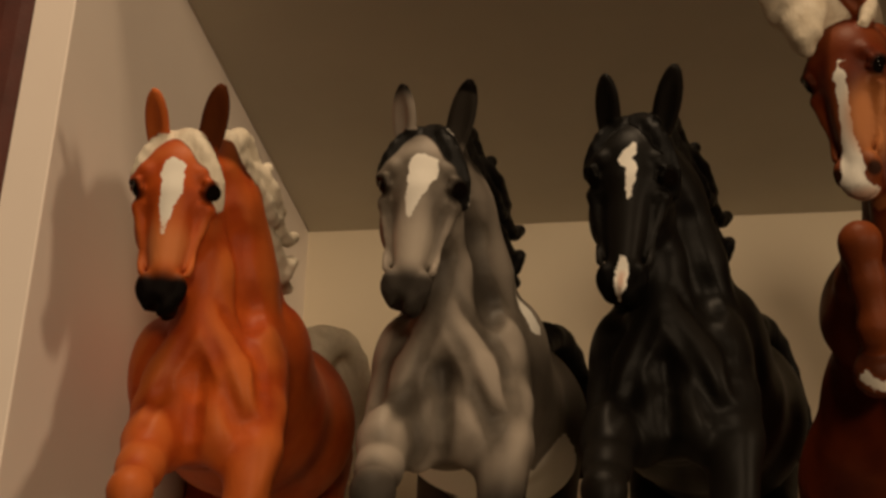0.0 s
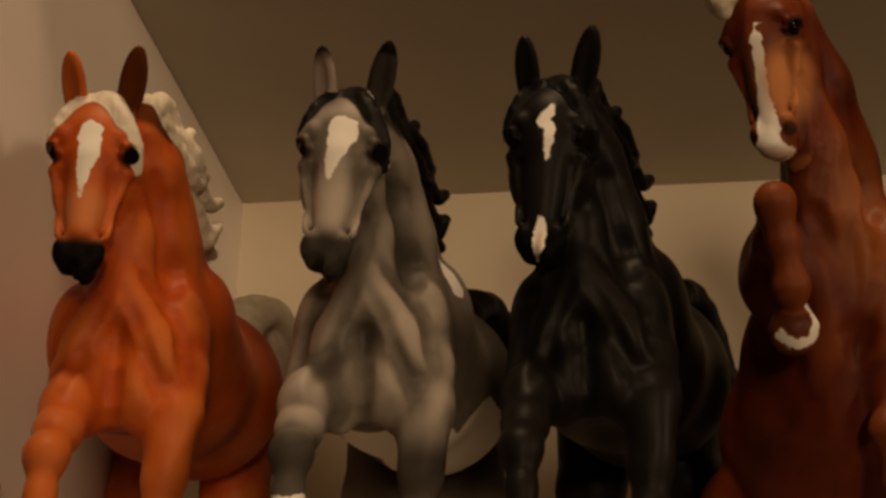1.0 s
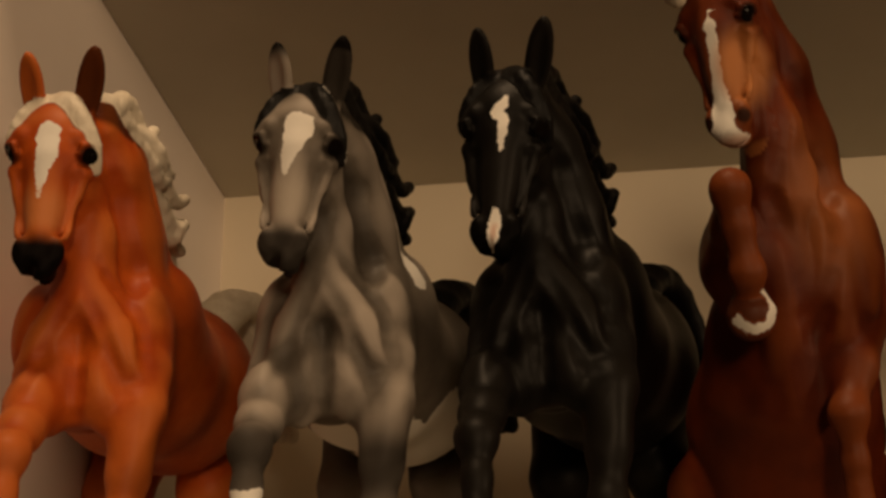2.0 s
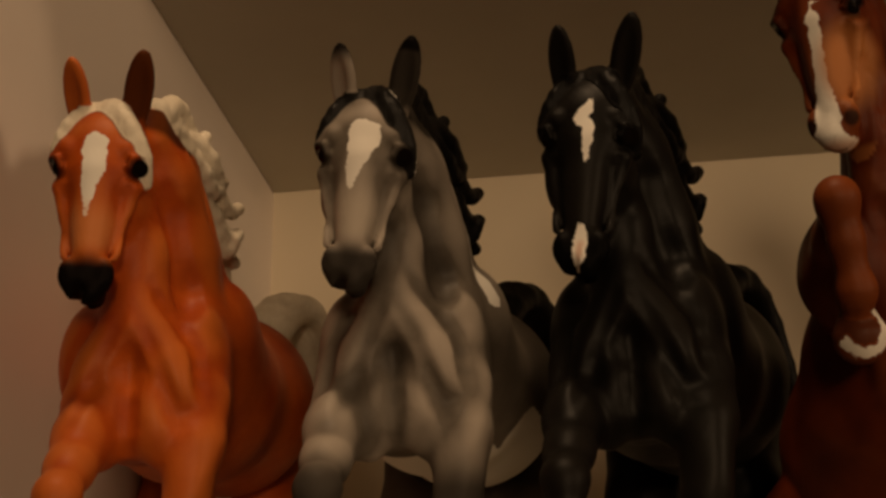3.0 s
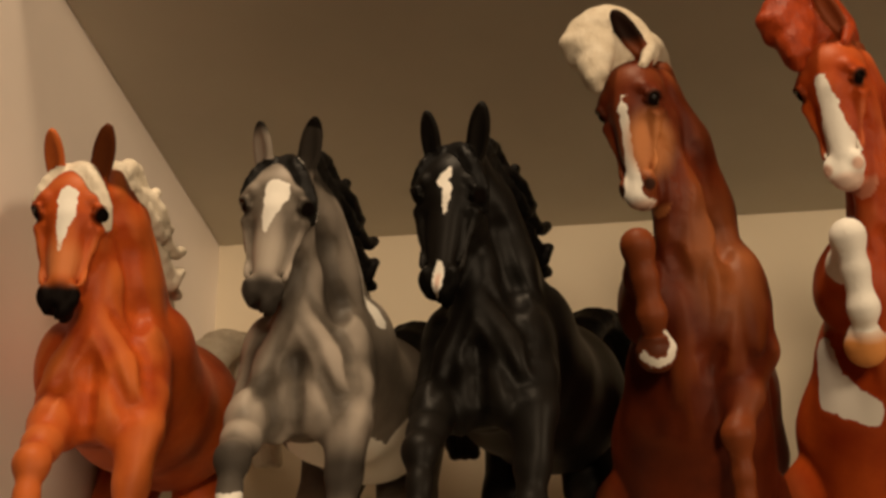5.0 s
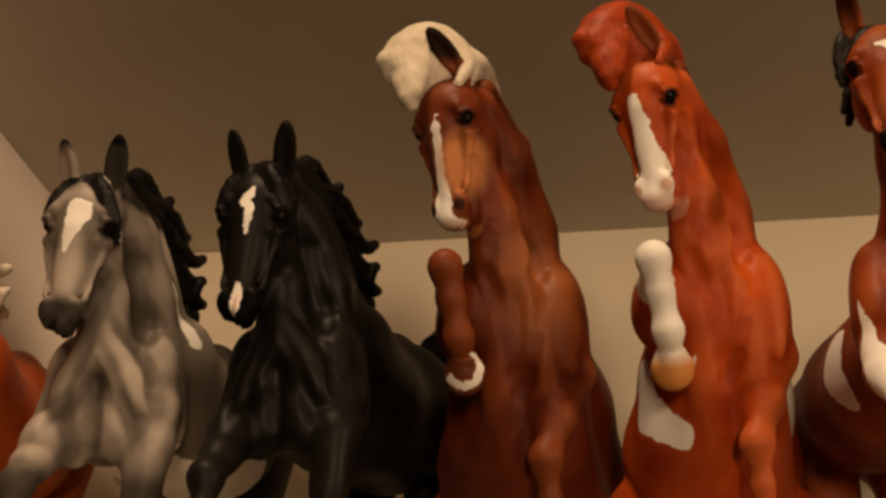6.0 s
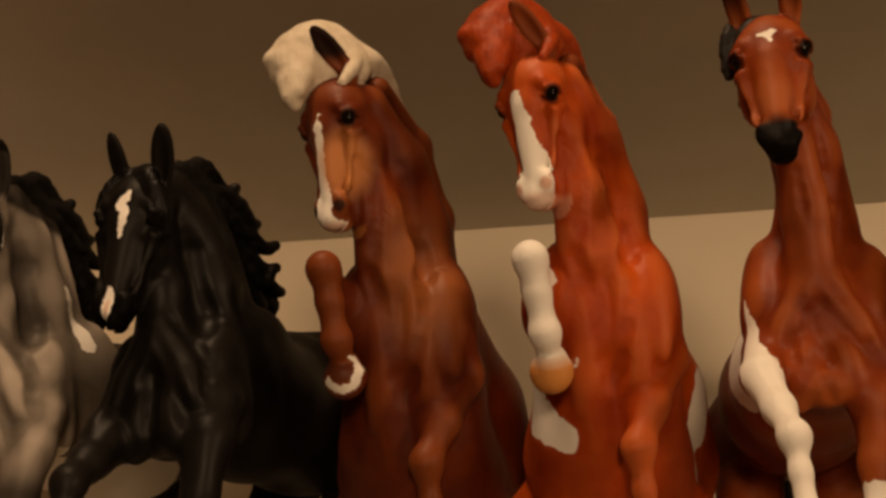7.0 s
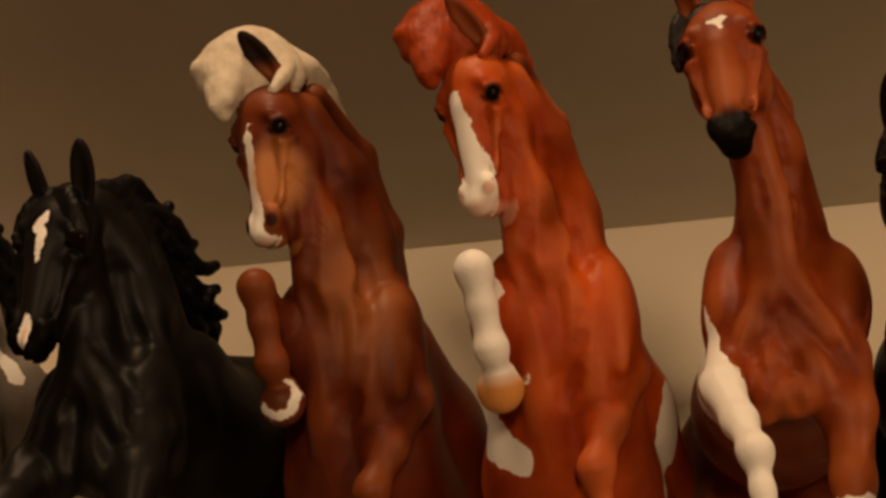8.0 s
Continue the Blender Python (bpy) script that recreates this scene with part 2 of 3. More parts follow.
def smooth_step(x, a, b):
    t = np.clip((x - a) / (b - a), 0, 1)
    return t * t * (3 - 2 * t)


def segment(p, a, b, ra, rb):
    """Signed distance, positive inside, to a tapered stroke in any number of dimensions."""
    a, b = np.array(a, float), np.array(b, float)
    t = np.clip((p - a) @ (b - a) / max((b - a) @ (b - a), 1e-9), 0, 1)
    return ra + (rb - ra) * t - np.linalg.norm(p - a - t[:, None] * (b - a), axis=1)


def stroke(p, *stops):
    out = np.full(len(p), -99.0)
    for a, b in zip(stops, stops[1:]):
        out = np.maximum(out, segment(p, a[:-1], b[:-1], a[-1], b[-1]))
    return out


class Head:
    """A horse's head about the point between its eyes: s to its side, n out of the forehead, d down to the muzzle."""

    def __init__(self, clay, o, d, n, size=1.0, ear_l=(0, 0, 0, 0), ear_r=(0, 0, 0, 0)):
        """ear_l, ear_r: how far the foot is raised, and the tip moved along s, n and d."""
        self.c, self.o, self.size = clay, np.array(o, float), size
        self.d = unit(d)
        n = np.array(n, float)
        self.n = unit(n - (n @ self.d) * self.d)
        self.s = np.cross(self.n, self.d)
        if self.s[0] < 0:
            self.s = -self.s
        self.axes = np.stack([self.s, self.n, self.d])
        self.build(ear_l, ear_r)

    def p(self, s, n, d):
        return self.o + self.size * (1.05 * s * self.s + n * self.n + 0.92 * d * self.d)

    def local(self, v):
        return (v - self.o) @ self.axes.T / self.size / (1.05, 1.0, 0.92)

    def build(self, ear_l, ear_r):
        c, p, z = self.c, self.p, self.size

        def egg(s, n, d, rs, rn, rd, k=3.0, cut=False):
            c.egg(p(s, n, d), (1.05 * rs * z, rn * z, 0.93 * rd * z), k, cut, "flesh", self.axes)

        egg(0, -12, -10, 12.2, 12, 14)
        egg(0, -8.3, -4, 12.0, 8.2, 14, 4)
        c.cone(p(0, -6.5, 2), p(0, -5.6, 30), 7.8 * z, 4.9 * z, 4)
        egg(0, -12, 13, 7.6, 8.5, 17, 4)
        c.cone(p(0, -15, 8), p(0, -12, 36), 6.8 * z, 4.8 * z, 3)
        egg(0, -6.5, 38.0, 5.3, 6.1, 6.8, 3)
        egg(0, -4.6, 41.8, 5.0, 4.4, 4.0, 2.5)
        egg(0, -9.2, 42.0, 4.2, 4.0, 3.2, 2.4)
        c.cone(p(-5, -6.2, 45.2), p(5, -6.2, 45.2), 0.6, 0.6, 0.9, True)
        for q in (-1, 1):
            egg(q * 8.0, -17, 6, 5.0, 10.5, 13, 3)
            egg(q * 5.3, -3.6, 35.6, 2.4, 2.9, 4.6, 3.0)
            c.cone(p(q * 5.2, 0.4, 38.8), p(q * 7.4, -0.2, 35.4), 1.4 * z, 1.6 * z, 0.7, True)
            c.nostrils.append(p(q * 6.2, -1.0, 37.0))
            c.cone(p(q * 10.2, -6.0, 6), p(q * 6.6, -8, 27), 2.0 * z, 1.2 * z, 2.0)
            c.cone(p(q * 8.8, -8.5, 20), p(q * 7.0, -5.5, 30), 1.5 * z, 1.2 * z, 1.2)
            c.cone(p(q * 8.5, -3.0, -6.5), p(q * 12.0, -6.3, -4.5), 2.8 * z, 2.2 * z, 2.5)
            c.cone(p(q * 9.5, -5.5, 5.5), p(q * 11.4, -9.5, 3.5), 2.4 * z, 2.0 * z, 2.0)
            c.cone(p(q * 7.9, -0.8, 9), p(q * 6.2, -1.8, 28), 1.4, 1.0, 2.2, True)
            c.cone(p(q * 10.4, -9.0, 17), p(q * 8.2, -8.2, 31), 1.9, 1.3, 1.6, True)
            c.cone(p(q * 9.6, -2.6, 7), p(q * 7.6, -3.4, 25), 1.1, 0.8, 1.4, True)
            c.cone(p(q * 8.8, -2.0, 26), p(q * 7.4, -4.6, 31), 1.2, 0.8, 1.2, True)
            c.ball(p(q * 12.2, -3.6, -0.2), 2.6 * z, 1.5, True)
            c.egg(p(q * 10.1, -4.6, -0.2), (2.8 * z, 3.3 * z, 2.4 * z), 0.5, False, "flesh", self.axes)
            c.eyes.append((p(q * 12.0, -3.4, -0.2), 2.8 * z))
            c.chain([(*p(q * 9.2, -0.9, 0.4), 0.5), (*p(q * 10.8, -1.0, -2.8), 0.7), (*p(q * 12.8, -4.0, -3.4), 0.8), (*p(q * 13.4, -7.6, -1.8), 0.6)], 1.5)
            lean = np.array(ear_l if q < 0 else ear_r, float)
            foot, tip = p(q * 7.4, -12.5, -17 - lean[0]), p(q * 9.4 + lean[1], 4.0 + lean[2], -34.0 + lean[3])
            up = unit(tip - foot)
            thin = unit(self.n - (self.n @ up) * up + q * 0.3 * self.s)
            thin = unit(thin - (thin @ up) * up)
            broad = np.cross(up, thin)
            mid = foot + 0.55 * (tip - foot)
            span = np.linalg.norm(tip - foot)
            c.egg(mid, (4.5 * z, 2.3 * z, span * 0.53), 1.5, False, "flesh", np.stack([broad, thin, up]))
            c.cone(foot, mid, 2.6 * z, 2.2 * z, 2.0)
            c.cone(mid, tip, 1.9 * z, 0.6, 1.5)
            c.egg(mid + 2.4 * z * thin + 0.5 * up, (2.6 * z, 1.9 * z, span * 0.40), 0.8, True, "flesh", np.stack([broad, thin, up]))


def leg_front(c, shoulder, elbow, knee, fetlock, toe, thick=1.0, k=4.0, hoof_dir=None, cannon=3.8):
    """Forearm, knee, cannon bone, fetlock, pastern and hoof."""
    s, e, kn, f, t = (np.array(v, float) for v in (shoulder, elbow, knee, fetlock, toe))
    c.chain([(*s, 10 * thick), (*e, 8.2 * thick), (*(e + 0.55 * (kn - e)), 6.2 * thick), (*kn, 4.8 * thick)], k)
    c.ball(kn, 5.3 * thick, 5.0)
    c.chain([(*kn, 4.6 * thick), (*(kn + 0.45 * (f - kn)), cannon * thick), (*f, 4.8 * thick)], 3.5)
    c.ball(f, 5.3 * thick, 3.0)
    c.chain([(*f, 4.4 * thick), (*(f + 0.7 * (t - f)), 4.4 * thick)], 2.5)
    w = unit(t - f) if hoof_dir is None else unit(hoof_dir)
    c.cone(t - 1 * w, t + 2.5 * w, 5.6 * thick, 7.2 * thick, 1.5, False, "horn")


def leg_hind(c, hip, stifle, hock, fetlock, toe, thick=1.0, k=6.0):
    h, s, ho, f, t = (np.array(v, float) for v in (hip, stifle, hock, fetlock, toe))
    c.chain([(*h, 20 * thick), (*s, 13 * thick), (*(s + 0.6 * (ho - s)), 7.6 * thick), (*ho, 5.8 * thick)], k)
    c.cone(ho + (0, 4, 4), ho + (0, 2, -6), 4.5 * thick, 4.5 * thick, 3)
    c.chain([(*ho, 6.0 * thick), (*(ho + 0.4 * (f - ho)), 4.8 * thick), (*f, 5.4 * thick)], 3)
    c.chain([(*f, 5.0 * thick), (*(f + 0.7 * (t - f)), 5.0 * thick)], 2.5)
    w = unit(t - f)
    c.cone(t - 2 * w, t + 6 * w, 6.0 * thick, 8.5 * thick, 1.5, False, "horn")


def statue(name, clay, origin, paint, material, label, category="model horse"):
    """One plain mesh from the clay, with the masks of its paint as point attributes. origin: the clay's place of (0, 0, 0), mm."""
    v, quads = clay.skin()
    masks = {"hair": clay.at(np.minimum(clay.flesh, clay.horn), v) - clay.at(clay.hair, v),
             "hoof": clay.at(np.minimum(clay.flesh, clay.hair), v) - clay.at(clay.horn, v),
             "eye": np.max([r - np.linalg.norm(v - e, axis=1) for e, r in clay.eyes], axis=0),
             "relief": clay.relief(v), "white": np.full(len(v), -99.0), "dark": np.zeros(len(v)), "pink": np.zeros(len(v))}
    masks.update(paint(v, masks))
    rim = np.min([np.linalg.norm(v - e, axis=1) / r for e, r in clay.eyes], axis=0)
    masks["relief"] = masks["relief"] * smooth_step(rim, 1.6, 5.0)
    nose = np.min([np.linalg.norm(v - e, axis=1) for e in clay.nostrils], axis=0)
    flare = masks.pop("flare", 0.9)
    masks["dark"] = np.maximum.reduce([masks["dark"], 0.85 * smooth_step(rim, 1.75, 1.1), flare * smooth_step(nose, 3.0, 1.9)])
    masks["white"] = np.minimum(masks["white"], nose - 2.2) if flare > 0.5 else masks["white"]
    me = bpy.data.meshes.new(name)
    me.from_pydata(((v - origin) * 0.001).tolist(), [], quads.tolist())
    me.polygons.foreach_set("use_smooth", [True] * len(me.polygons))
    for key, value in masks.items():
        me.attributes.new(key, "FLOAT", "POINT").data.foreach_set("value", np.asarray(value, np.float32))
    me.materials.append(material)
    return tagged(new(name, me), label, category, "model horses on the shelf")


# ---------- the cantering mould: three alike in their own colours, one more beyond ----------
def cantering(nod=-0.11, aside=0.0, step=1.0):
    c = Clay((84, 62, 0), (186, 400, 268))
    # trunk
    c.chain([(126, 140, 141, 22), (130, 180, 147, 29), (135, 226, 155, 32.5), (134, 268, 168, 28)], 8)
    c.egg((145, 156, 156), (13, 24, 22), 8)
    c.egg((131, 284, 177), (25, 21, 24), 8)
    c.egg((127, 125, 122), (14, 13, 11), 6)
    c.chain([(127, 152, 168, 9), (127, 200, 175, 10), (130, 255, 193, 12)], 9)
    c.egg((127, 128, 140), (20, 18, 22), 6)
    # shoulders and breast
    for q, x in ((-1, 110.5), (1, 143.5)):
        c.egg((x, 131, 143), (7.5, 14, 20), 6)
        c.spindle((127.5 + q * 4, 112.5, 149), (127.5 + q * 16, 115.5, 125), 8.0, 3)
        c.spindle((127.5 + q * 5.0, 113.5, 134), (127.5 + q * 9, 117, 110), 7.6, 3)
        c.egg((127.5 + q * 16, 126, 143), (8.0, 12, 15), 5)
        c.spindle((127.5 + q * 18, 128, 146), (127.5 + q * 18, 142, 122), 7.5, 2.5)
    c.egg((127.5, 117, 117), (9, 7, 6), 3)
    # neck
    c.chain([(131, 142, 154, 19), (132, 132, 177, 14), (129, 120, 197, 11), (126, 108, 207, 9)], 6)
    c.chain([(127, 115, 150, 11), (126, 112, 172, 8.5), (123, 106, 190, 7)], 6)
    c.chain([(130, 163, 172, 7), (133, 149, 193, 5.5), (131, 130, 210, 5.5), (127, 110, 215, 5)], 6)
    c.spindle((136, 119, 206), (145, 135, 152), 4.8, 4)
    c.spindle((137, 133, 206), (146, 149, 156), 4.8, 4)
    c.spindle((121, 120, 200), (113, 133, 152), 4.8, 4)
    head = Head(c, (121.5 + aside, 87, 190), (nod, 0.04, -1), (0.04, -1, 0.05), 0.97, (0, 1.5, 0, 0), (0, 3.0, 2, -2))
    # legs
    leg_front(c, (111 + step, 122, 132), (109 + step, 112, 116), (109.5 + step, 90, 96), (110 + step, 85, 70), (109 + step, 92, 56), hoof_dir=(0, 0.3, -1))
    leg_front(c, (144, 124, 130), (145, 120, 116), (142.5, 118, 80), (141, 122, 36), (141, 116, 16), hoof_dir=(0, -0.3, -1))
    leg_hind(c, (115, 278, 156), (110, 262, 120), (105, 292, 80), (104, 276, 34), (104, 266, 14))
    leg_hind(c, (146, 278, 156), (149, 258, 120), (150, 285, 82), (150, 262, 34), (150, 252, 14))
    c.egg((109.5 + step, 107, 114), (5.8, 6.0, 12), 4)
    c.egg((146, 116.5, 108), (5.0, 5.0, 13), 3.5)
    c.egg((141.5, 117, 110), (4.2, 5.0, 12), 3.5)
    c.groove([(127.5, 144), (127.5, 112)], 1.7, 3.0)
    for q in (-1, 1):
        c.groove([(127.5 + q * 2, 152), (127.5 + q * 9, 134), (127.5 + q * 14, 119)], 1.7, 3.2)
        c.groove([(127.5 + q * 6, 160), (127.5 + q * 19, 143), (127.5 + q * 21, 128)], 1.5, 3.2)
    c.groove([(136, 190), (139, 170), (143, 156)], 1.7, 5.0)
    # tail carried high
    for i in range(9):
        u = i - 4
        c.lock((131 + u, 302, 186), (151 + 2.4 * u, 344, 284 - abs(u)), (166 + 1.8 * u, 366, 180 - 5 * (i % 3)), 6.5, 3.6, 1.5, 8)
    # mane blown back along the crest, forelock over the brow
    rng = random.Random(3)
    for i in range(22):
        t = i / 21
        a = (127 + 5 * math.sin(t * 3), 108 + 52 * t, 217 - 40 * t**1.4)
        wave, out = rng.uniform(-6, 6), rng.uniform(-4, 6)
        mid = (a[0] + 4.5 + out, a[1] + 18 - 4 * t, a[2] + 4 + wave)
        c.lock(a, (a[0] + 3, a[1] + 8, a[2] + 11 + wave), mid, 4.2, 3.0, 1.0, 4)
        c.lock(mid, (mid[0] + 2, mid[1] + 9, mid[2] - 7), (mid[0] + 3.5 + rng.uniform(-3, 3), mid[1] + 9 + rng.uniform(-5, 5), mid[2] - 2 + rng.uniform(-6, 5)), 3.2, 2.3, 1.0, 4)
    for i in range(5):
        c.lock(head.p(0.5, -11 + i, -25 + i), head.p(7 + i, 1.6 - 0.5 * i, -20 + 2.5 * i), head.p(13.4, -5.0 - 0.8 * i, -5 + 2 * i), 3.3, 1.8)
        c.lock(head.p(-0.5, -12 + i, -25 + i), head.p(-8, 0.0 - i, -21 + i), head.p(-12.8, -4.5 - i, -7 + i), 2.4, 1.2)
    return c, head


def points(h, size=1.0, muzzle=1.0):
    """The soft dark of muzzle and nostrils in a head's own measures."""
    return lambda q: muzzle * smooth_step(q[:, 2] + 0.25 * q[:, 1], 27, 34) * (np.linalg.norm(q - (0, -4, 39), axis=1) < 12.2) * (q[:, 1] > -15)


def on_face(q):
    return np.where((q[:, 1] > -8) & (q[:, 1] < 8) & (q[:, 2] < 55) & (q[:, 2] > -22) & (np.abs(q[:, 0]) < 14), 0.0, -99.0)


def inner_ear(q, much):
    """Darkens the ear on the s side of the head, from above its foot to the tip."""
    return much * smooth_step(q[:, 2], -17, -21) * (q[:, 0] > 2) * (q[:, 0] < 20)


def bridge(q, much):
    """The paler paint down the bridge of the nose."""
    return much * smooth_step(q[:, 2], 10, 20) * smooth_step(q[:, 2], 30, 25) * smooth_step(np.abs(q[:, 0]), 8.5, 4) * (q[:, 1] > -8)


clay_a, head_a = cantering(-0.02, -3.5, 6.0)
ORIGIN_A = np.array((125, 100, 0))


def chestnut_paint(v, m):
    q = head_a.local(v)
    face = q[:, [0, 2]]
    white = on_face(q) + stroke(face, (-0.2, -10, 1.5), (0, -7, 3.8), (0.2, 0, 3.2), (-0.6, 8, 1.9), (-0.8, 17, 0.6))
    muzzle = points(head_a)(q)
    return {"white": white, "dark": np.maximum(muzzle, np.where(m["hair"] < 0, inner_ear(q, 0.82), 0)), "pink": bridge(q, 0.45)}


def grey_paint(v, m):
    q = head_a.local(v)
    face = q[:, [0, 2]]
    white = on_face(q) + stroke(face, (-0.4, -9, 2.6), (1.2, -6, 4.8), (0.6, 0, 3.6), (-1.2, 6, 2.2), (-1.0, 14, 0.5))
    neck = stroke(v, (147, 130, 182, 2), (150, 134, 172, 3), (152, 140, 163, 4.5))
    streak = stroke(q, (8, -4, -24, 2.2), (13.2, -6, -12, 2.4), (14.0, -9, 2, 2.0))
    sock = np.where((v[:, 0] < 122) & (v[:, 1] < 110), 83 - v[:, 2], -99)
    sock = np.maximum(sock, np.where((v[:, 0] > 128) & (v[:, 1] < 130) & (v[:, 2] < 60), 40 - v[:, 2], -99))
    belly = np.where((v[:, 1] > 132) & (v[:, 1] < 235) & (np.abs(v[:, 0] - 122) < 30), 7 - np.abs(v[:, 2] - 116 - 0.02 * (v[:, 1] - 128)) - 0.02 * np.abs(v[:, 1] - 190), -99)
    patch = np.where(v[:, 1] > 130, 14 - np.linalg.norm((v - (152, 205, 128)) * (0.6, 0.5, 0.9), axis=1), -99)
    dark = points(head_a)(q) * 0.92
    knee = smooth_step(v[:, 2], 110, 98) * (v[:, 1] < 135) * smooth_step(v[:, 2], 60, 90)
    ear = smooth_step(q[:, 2], -29, -34) * (np.abs(q[:, 0]) < 16)
    # shade of the barrel and hindquarters, put into the coat colour
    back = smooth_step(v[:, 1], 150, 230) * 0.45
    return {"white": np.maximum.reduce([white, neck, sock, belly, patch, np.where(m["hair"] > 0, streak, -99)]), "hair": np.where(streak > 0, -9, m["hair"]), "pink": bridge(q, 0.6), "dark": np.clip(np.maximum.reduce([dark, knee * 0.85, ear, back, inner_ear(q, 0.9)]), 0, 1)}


def black_paint(v, m):
    q = head_a.local(v)
    face = q[:, [0, 2]]
    white = on_face(q) + stroke(face, (1.8, -12, 0.5), (0.4, -8, 1.7), (-1.0, -5, 2.1), (1.2, -2.4, 1.9), (1.2, 2, 1.3), (0.4, 10, 0.4))
    snip = on_face(q) + stroke(face, (-0.3, 29, 0.8), (0.2, 33, 2.0), (-0.2, 39, 1.6), (-0.8, 43, 0.4))
    sock = np.where((v[:, 0] < 124) & (v[:, 1] < 110), 74 - v[:, 2], -99)
    pink = smooth_step(snip, 0.6, 1.4) * smooth_step(q[:, 2], 33, 36) * 0.7
    return {"white": np.maximum.reduce([white, snip, sock]), "dark": points(head_a)(q), "pink": pink}


def plain_paint(v, m):
    return {"dark": points(head_a)(head_a.local(v))}


CHESTNUT = coat("palomino_chestnut_paint", (0.52, 0.098, 0.011), (0.31, 0.036, 0.003), (0.0045, 0.003, 0.0025), (0.80, 0.73, 0.60), (0.68, 0.60, 0.47), pale=(0.74, 0.30, 0.11), ridge_light=(0.68, 0.21, 0.045), ridge_lit=0.42)
GREY = coat("dapple_grey_paint", (0.11, 0.092, 0.073), (0.21, 0.18, 0.147), (0.007, 0.0055, 0.0045), (0.005, 0.0045, 0.004), (0.009, 0.008, 0.007), pale=(0.50, 0.44, 0.37), ridge_light=(0.50, 0.435, 0.37), ridge_lit=0.6, thick=0.5)
BLACK = coat("black_paint", (0.0040, 0.0033, 0.0026), (0.0065, 0.0053, 0.0042), (0.003, 0.0025, 0.002), (0.003, 0.0026, 0.0024), (0.005, 0.0045, 0.004), rough=0.47, gloss=0.14, ridge_light=(0.012, 0.010, 0.008), ridge_lit=0.5)

ob = statue("model_horse", clay_a, ORIGIN_A, chestnut_paint, CHESTNUT, "orange chestnut cantering model horse with cream mane")
ob.matrix_world = pose(0.0505, 0.096, 0, 0, 0, 8)
clay_a, head_a = cantering(-0.11, 0.0, 1.0)
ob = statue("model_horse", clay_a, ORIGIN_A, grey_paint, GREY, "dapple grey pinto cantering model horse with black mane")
ob.matrix_world = pose(0.125, 0.100, 0)
ob = statue("model_horse", clay_a, ORIGIN_A, black_paint, BLACK, "black cantering model horse with crooked white blaze")
ob.matrix_world = pose(0.190, 0.099, 0, 0, 0, -8)
ob = statue("model_horse", clay_a, ORIGIN_A, plain_paint, BLACK, "plain black model horse beyond the bay pinto")
ob.matrix_world = pose(0.4775, 0.110, 0, 0, 0, -8)


